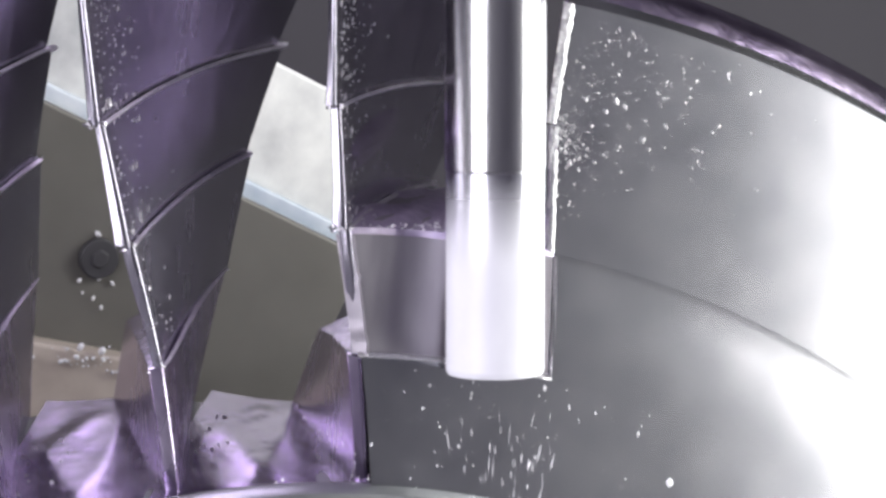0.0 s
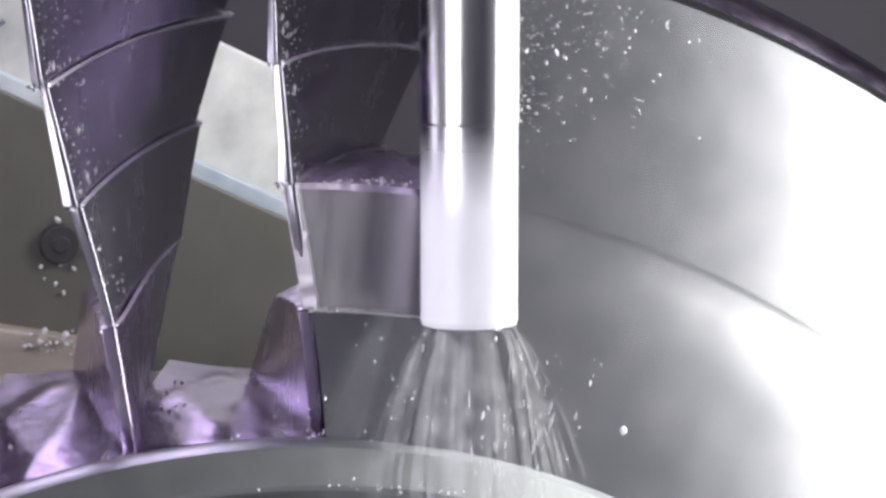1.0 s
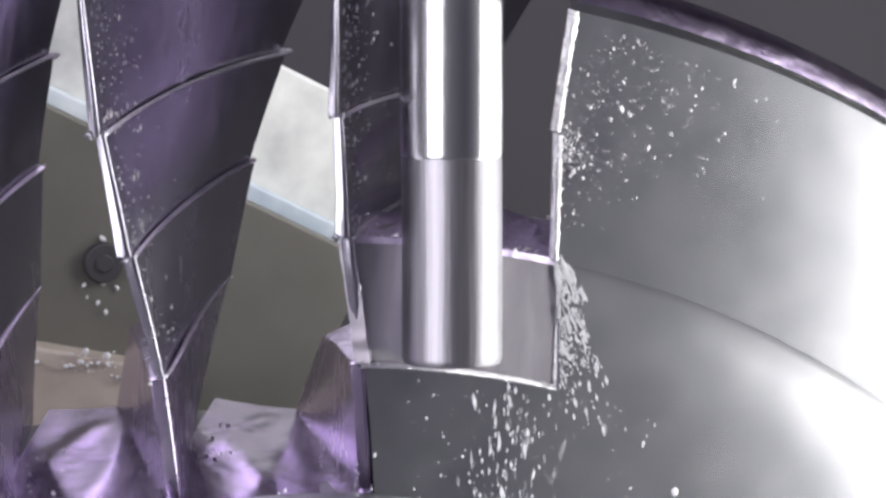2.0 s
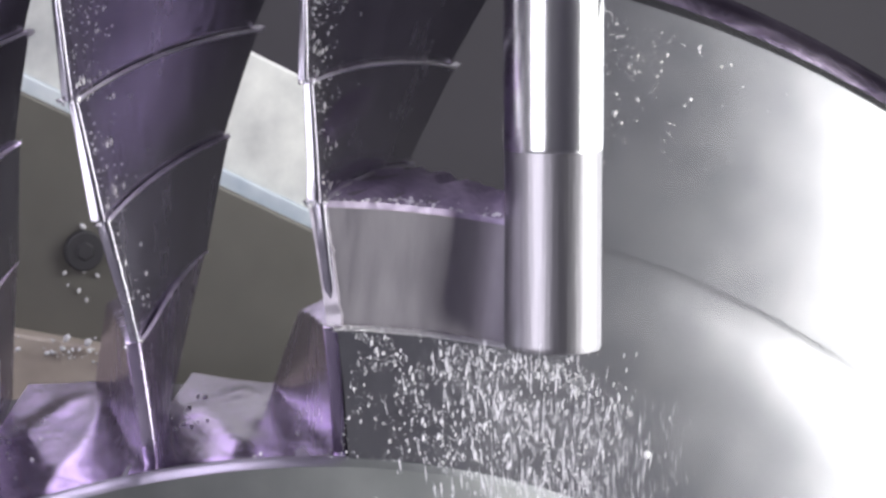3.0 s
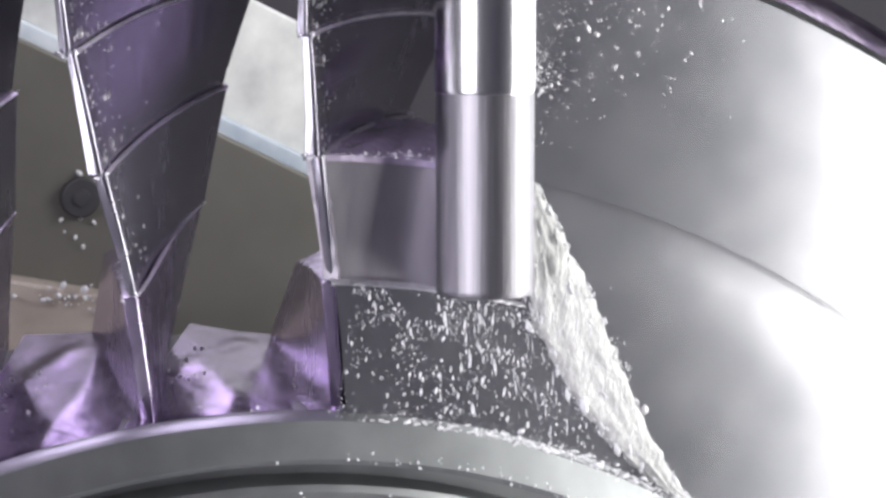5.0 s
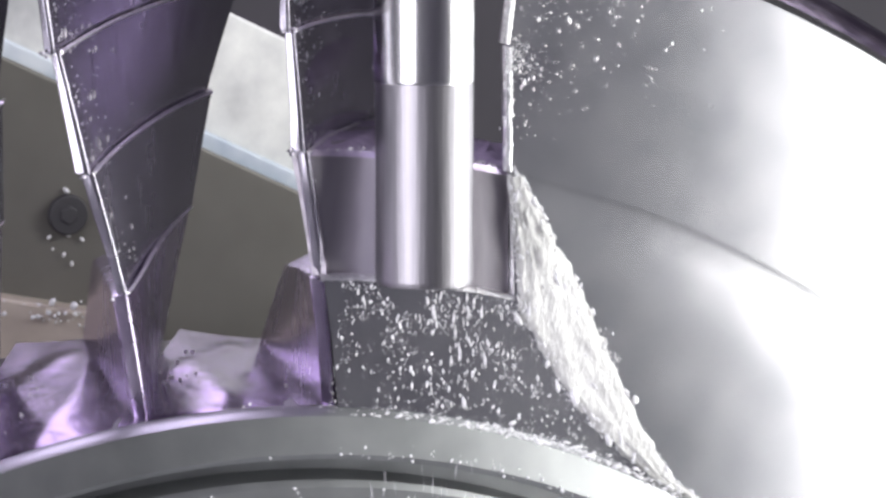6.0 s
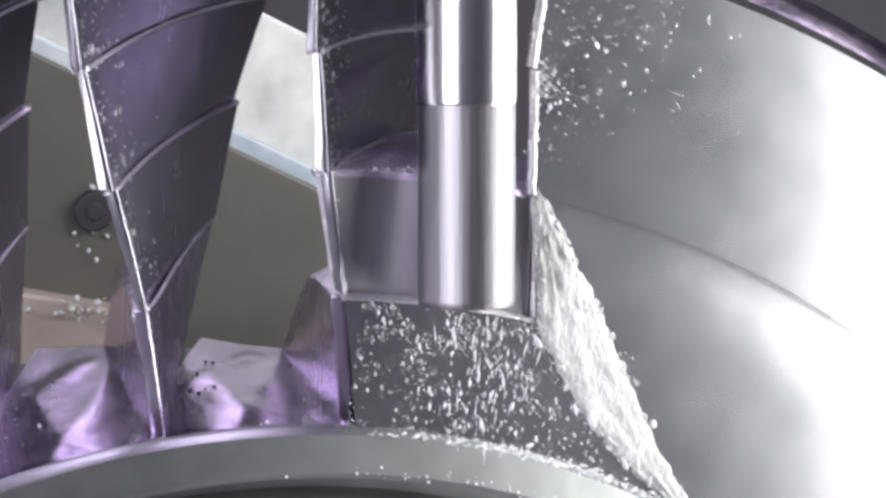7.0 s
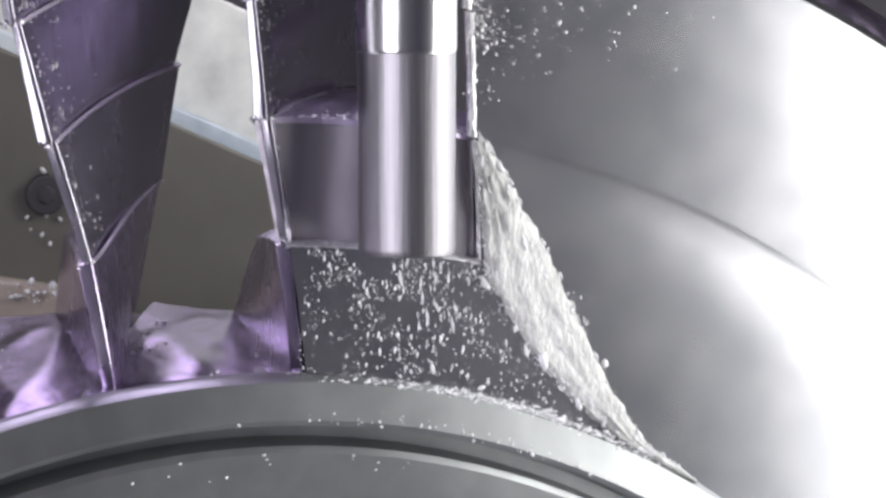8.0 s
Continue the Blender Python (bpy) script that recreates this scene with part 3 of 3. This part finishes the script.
for _ in range(520):
    q = min(abs(rng.gauss(0, 1.5)), 5.0)
    k, f = int(q), q - int(q)
    w = rng.uniform(0.0, 0.75 if q > 1 else 1.0)
    o = [OUTER[k][z] * (1 - f) + OUTER[k + 1][z] * f for z in (0, 1)]
    p_ = [INNER[k][z] * (1 - f) + INNER[k + 1][z] * f for z in (0, 1)]
    z = 0.00009 + 0.00007 * rng.expovariate(1.0)
    early.append((polar(p_[0] * (1 - w) + o[0] * w, p_[1] * (1 - w) + o[1] * w, -0.0007), z * rng.uniform(1.5, 5), z, Vector((0.36 + rng.uniform(-0.1, 0.1), 0, -1))))
for _ in range(120):
    x = rng.gauss(11.2, 1.0)
    z = 0.00006 + 0.00006 * rng.expovariate(1.0)
    early.append((polar(rng.uniform(0.1685, 0.188), x, -0.0008), z * rng.uniform(2, 7), z, Vector((rng.uniform(-0.05, 0.25), 0, -1))))
early_chips = flecks("swarf_streaks", early, "thin streaks of wet chips running down from the slot corner", DROP)
spots = []
for _ in range(760):
    q = rng.uniform(0, 7.98)
    k, f = int(q), q - int(q)
    w = rng.uniform(-0.08, 0.98)
    o = [OUTER[k][z] * (1 - f) + OUTER[k + 1][z] * f for z in (0, 1)]
    p_ = [INNER[k][z] * (1 - f) + INNER[k + 1][z] * f for z in (0, 1)]
    z = 0.00010 + 0.00011 * rng.expovariate(1.0)
    spots.append((polar(p_[0] * (1 - w) + o[0] * w, p_[1] * (1 - w) + o[1] * w, -0.0014), z * rng.uniform(1, 3), z, Vector((rng.uniform(-0.2, 1.0), 0, -1))))
for _ in range(420):
    z = 0.00010 + 0.00010 * rng.expovariate(1.0)
    spots.append((polar(0.1669 + rng.gauss(0, 0.0005), rng.triangular(2.5, 29, 21), -0.0026), z * 1.5, z, Vector((1, 0, rng.uniform(-0.4, 0.4)))))
for _ in range(150):
    z = 0.00008 + 0.00006 * rng.expovariate(1.0)
    spots.append((polar(rng.uniform(0.1910, 0.2070), 8.8 + rng.gauss(0, 1.4), 0.0013), z * 1.8, z, Vector((rng.uniform(-0.6, 0.6), 0, 1))))
swarf_chips = beads("swarf_chips", spots, "bright needle chips lodged in the wet swarf", DROP)
spots = []
for at, lean in BLADES:
    for k in (1, 2, 3):
        for q in range(5):
            z = rng.uniform(0.00015, 0.00045)
            spots.append((polar(LEVELS[k][0] + rng.uniform(-0.0006, 0.0005), at + lean[k] + rng.uniform(-0.4, 0.4), SET_BACK[k] + rng.uniform(-0.0006, 0.0006)), z * 1.6, z, Vector((1, 0.2, rng.uniform(-0.3, 0.3)))))
ledge_spots = []
for _ in range(170):
    z = 0.00008 + 0.00009 * rng.expovariate(1.0)
    ledge_spots.append((polar(0.2096, rng.uniform(2.0, 11.2), 0.0004 + abs(rng.gauss(0, 0.005))), z * 1.6, z, Vector((rng.uniform(-1, 1), 0.4, rng.uniform(-0.5, 0.5)))))
flecks("ledge_swarf", ledge_spots, "bright chips lying along the ledge of the stock", DROP, blisk)
flecks("floor_swarf", floor_chip_spots, "fine bright chips on the slot floors", DROP, blisk)
side_spots = []
for at, lean in BLADES[1:]:
    for k in (0, 1, 2):
        hi, lo = LEVELS[k]
        for q in range((130, 60, 20)[k]):
            tau, d = 0.03 + min(abs(rng.gauss(0, 0.11)), 0.5), rng.random()
            r = hi - (hi - lo) * d
            a = right_side(k, r, tau, at, lean)[0] + 0.02
            z = 0.00005 + 0.00005 * rng.expovariate(1.0)
            side_spots.append((polar(r, a, depth_at(k, r, tau)), z * 3.0, z * 0.8, Vector((0.1, 0.2, 1))))
flecks("side_swarf", side_spots, "fine bright chips clinging to the blade sides", SHINE, blisk)
flecks("corner_swarf", spots, "rough burrs on the corners of the blade steps", BLADE, blisk)
spots = []
for at, lean in BLADES:
    for k in (1, 2, 3):
        r = LEVELS[k][0]
        a = right_side(k, r, 1.0, at, lean)[0]
        for q in range(4):
            z = rng.uniform(0.0002, 0.0005) * (1.5 if k == 1 else 0.8)
            spots.append((polar(r + rng.uniform(-0.0003, 0.0006), a - 0.5 * rng.random(), DEEP + rng.uniform(-0.0012, 0.0004)), z * 1.8, z, Vector((1, 0.2, rng.uniform(-0.5, 0.2)))))
flecks("rear_swarf", spots, "bright curled burrs at the rear ends of the steps", DROP, blisk)
spots, late = [], []
for _ in range(3600):
    r, a = (rng.uniform(0.167, 0.188) if rng.random() < 0.55 else 0.188 - abs(rng.gauss(0, 0.006))), rng.uniform(3.6, 20.5)
    if r < 0.167:
        continue
    if noise.noise((a * 0.45, r * 260, 4.0)) < rng.uniform(-0.3, 0.35):
        continue
    z = 0.00005 + 0.00005 * rng.expovariate(1.0)
    if rng.random() < 0.02:
        z = rng.uniform(0.00025, 0.00042)
    z = min(z, 0.0006)
    (spots if rng.random() < 0.06 else late).append((polar(r, a, -0.0007), z * rng.uniform(1, 3.0), z, Vector((rng.uniform(-0.25, 0.25), 0, 1))))
for _ in range(260):
    r, a = rng.uniform(0.1597, 0.1685), rng.triangular(-4, 29, 14.5)
    z = rng.uniform(0.00012, 0.00040)
    spots.append((polar(r, a, -0.0046 + (r - 0.160) * 0.62), z, z, Vector((rng.uniform(-1, 1), 0, 1))))
face_spots = []
for _ in range(1250):
    near = rng.random() < 0.3
    r, a = (rng.gauss(0.2275, 0.0022), 10.2 + abs(rng.gauss(0, 0.8))) if near else (0.2480 - abs(rng.gauss(0, 0.015)), 10.3 + abs(rng.gauss(0, 4.2)))
    if r < 0.212 or noise.noise((a * 0.9, r * 300, 2.0)) < rng.uniform(-0.5, 0.3) and not near:
        continue
    z = 0.000035 + 0.00004 * rng.expovariate(1.0)
    face_spots.append((polar(r, a, 0.0003 + max(r - 0.2295, 0) * 0.08), z * rng.uniform(1, 3), z, Vector((rng.uniform(-0.5, 0.5), 0, 1))))
flecks("rim_swarf", face_spots, "fine chips stuck on the rim face by the slot edge", SHINE, blisk)
for _ in range(14):
    z = rng.uniform(0.00012, 0.00035)
    spots.append((polar(rng.uniform(0.1508, 0.1548), rng.uniform(-8, 11), -0.0047), z, z, Vector((1, 0, 0.3))))
spots.append((polar(0.1783, 22.3, -0.0006), 0.0009, 0.0008, Vector((0, 0, 1))))
late_drops = beads("wet_chips", late, "bright chips and drops washed over the turned steel", DROP)
drops = beads("wet_chips", spots, "tiny bright chips and drops stuck on the turned steel", DROP)

spots = []
for _ in range(44):
    a = rng.gauss(7.0, 2.8)
    z = 0.00018 + 0.00026 * rng.expovariate(1.0)
    spots.append((polar((0.1490 + abs(rng.gauss(0, 0.0022))) / math.cos(radians(a - 11.0)), a, 0.1488), z, z, Vector((rng.uniform(-1, 1), 0, rng.uniform(-1, 1)))))
for _ in range(9):
    z = rng.uniform(0.0003, 0.0009)
    spots.append((polar(rng.gauss(0.168, 0.004), rng.gauss(7.5, 0.9), 0.1575), z, z, Vector((rng.uniform(-1, 1), 0, 1))))
far_chips = beads("fixture_chips", spots, "loose chips lying on the step of the fixture", DROP)

# fans of coolant thrown off the cutter: thin clear ribbons
MIST, _t, _n, _l, _p = nodes_of("coolant_mist")
_p.inputs["Base Color"].default_value, _p.inputs["Roughness"].default_value = (0.9, 0.9, 0.92, 1), 0.6
_tex, _noi, _map = _n.new("ShaderNodeTexCoord"), _n.new("ShaderNodeTexNoise"), _n.new("ShaderNodeMapRange")
_noi.inputs["Scale"].default_value = 260
_map.inputs["From Min"].default_value, _map.inputs["From Max"].default_value = 0.3, 0.75
_map.inputs["To Min"].default_value, _map.inputs["To Max"].default_value = 0.01, 0.13
_l.new(_tex.outputs["Object"], _noi.inputs["Vector"])
_l.new(_noi.outputs[0], _map.inputs[0])
_l.new(_map.outputs[0], _p.inputs["Alpha"])
spray = new("coolant_spray")
for q in range(56):
    bm = bmesh.new()
    a0, wide = rng.uniform(-85, 85), rng.uniform(3, 16)
    spread, long = rng.uniform(0.004, 0.013), rng.uniform(0.020, 0.034)
    rows = []
    for i in range(9):
        f = i / 8
        taper = math.sin(math.pi * (0.12 + 0.86 * f)) ** 0.5
        rad = 0.0078 + spread * f ** 0.8
        rows.append([bm.verts.new((rad * math.sin(radians(a0 + wide * taper * g)), -rad * math.cos(radians(a0 + wide * taper * g)) - 0.001, -long * f - 0.004 * f * f)) for g in (-0.5, 0.0, 0.5)])
    for x, y in zip(rows, rows[1:]):
        for i in range(2):
            bm.faces.new((x[i], x[i + 1], y[i + 1], y[i]))
    part("jet", bm, MIST, spray, smooth=80)
tagged(spray, "thin clear fans of coolant thrown off the cutter", "coolant")

# chips falling from the cut, in clusters
falls = []
meshes = []
for q in range(6):
    spots = []
    for _ in range(80 if q < 3 else 520):
        x, z = rng.gauss(0.0055, 0.0042) if q < 3 else rng.gauss(0.006, 0.0085), rng.uniform(-0.012, 0.012)
        ln = rng.uniform(0.0002, 0.0009) * (1.0 if q < 3 else 0.8) + (0.0012 if rng.random() < 0.15 else 0.0)
        spots.append((Vector((x, rng.uniform(-0.004, 0.003), z)), ln, rng.uniform(0.00006, 0.00016), Vector((x * (25 if q < 3 else 8), 0, 1))))
    meshes.append(flecks("falling_chips", spots, "spray of bright chips falling from the cutter", DROP))


def tool_at(t):
    for (t0, *p0), (t1, *p1) in zip(TOOL_ROWS, TOOL_ROWS[1:]):
        if t0 <= t <= t1:
            return Vector(p0).lerp(Vector(p1), (t - t0) / (t1 - t0))
    return Vector(TOOL_ROWS[-1][1:])


STARTS = [-0.22, -0.05, 0.2, 0.45, 0.75, 0.95, 1.2, 1.4, 1.6, 1.9, 2.2, 2.5] + [2.7 + 0.075 * q for q in range(25)] + [5.0, 5.1, 5.4, 5.8, 6.2, 6.6, 7.0, 7.4, 7.8]
for i, t0 in enumerate(STARTS):
    dense = 2.6 < t0 < 4.6
    ob = meshes[i % 3 + (3 if dense else 0)].copy()
    scene.collection.objects.link(ob)
    falls.append((ob, t0))
for ob in meshes:
    bpy.data.objects.remove(ob)


# ---- what moves ----
def motions():
    base = [(r[0], pose(*r[1:])) for r in BLISK_ROWS]
    for ob in (blisk, rotary, drops, far_chips):
        walk(ob, base)
    # the film of swarf wells up out of the cut
    wells = []
    for t, m in base:
        sunk = 0.0045 * min(max((3.45 - t) / 0.4, 0.0), 1.0)
        wells.append((t, m @ pose(0, sunk, 0)))
    walk(swarf, wells)
    walk(early_chips, [(t, m @ pose(0, 0.0045 * min(max((1.1 - t) / 0.25, 0.0), 1.0), 0)) for t, m in base])
    walk(swarf_chips, wells)
    walk(late_drops, [(t, m @ pose(0, 0.0045 * min(max((2.95 - t) / 0.3, 0.0), 1.0), 0)) for t, m in base])
    walk(uncut, [(0.0, pose(0, -0.0001, 0)), (1.7, pose(0, 0.0, 0)), (3.0, pose(0, 0.0004, 0)), (5.0, pose(0, 0.0008, 0)), (8.0, pose(0, 0.0012, 0))])
    walk(end_mill, [(t, pose(x, y, z)) for t, x, y, z in TOOL_ROWS])
    # seen by the shutter the spinning cutter seems to stand with its glare-white half forward, then to turn its grey
    # side
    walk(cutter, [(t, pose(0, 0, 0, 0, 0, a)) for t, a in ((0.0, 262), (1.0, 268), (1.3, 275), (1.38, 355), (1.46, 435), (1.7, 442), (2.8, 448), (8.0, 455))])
    # the coolant fan follows the cutter, then drops away
    fan = []
    for t, up in ((0.0, 0.024), (0.18, 0.010), (0.32, 0.0), (0.5, 0.0), (0.8, 0.0), (1.0, 0.0), (1.12, -0.02), (1.3, -0.14), (1.6, -0.4), (1.7, -0.534)):
        p = tool_at(t)
        fan.append((t, pose(p.x, p.y + max(up, 0.0) * 0.9, p.z + up if up <= 0 else p.z - up)))
    walk(spray, fan + [(8.0, fan[-1][1])])
    for i, (ob, t0) in enumerate(falls):
        spin = rng.uniform(-8, 8)
        p = tool_at(max(t0, 0.0) + 0.1) + Vector((rng.uniform(-0.010, 0.006), -0.005, -0.012))
        rows = []
        for k in range(6):
            t = t0 + 0.12 * k
            drop_z = 0.011 * k + 0.0034 * k * k
            if 0.0 <= t <= 8.0:
                rows.append((t, pose(p.x + 0.0015 * k, p.y - 0.0006 * k, p.z - drop_z, 0, spin, 0)))
        if t0 > 0.0:
            hide = pose(p.x, p.y + 0.034, p.z - 0.050, 0, spin, 0)
            rows = ([(0.0, hide)] if t0 > 0.2 else []) + [(max(t0 - 0.1, 0.0), hide)] + rows
        end = pose(p.x + 0.01, p.y - 0.004, 0.556, 0, spin, 0)
        if rows[-1][0] < 7.5:
            rows.append((rows[-1][0] + 0.3, end))
            rows.append((8.0, end))
        elif rows[-1][0] < 7.95:
            rows.append((8.0, pose(p.x + 0.009, p.y - 0.004, rows[-1][1].translation.z - 0.04, 0, spin, 0)))
        walk(ob, rows)


motions()
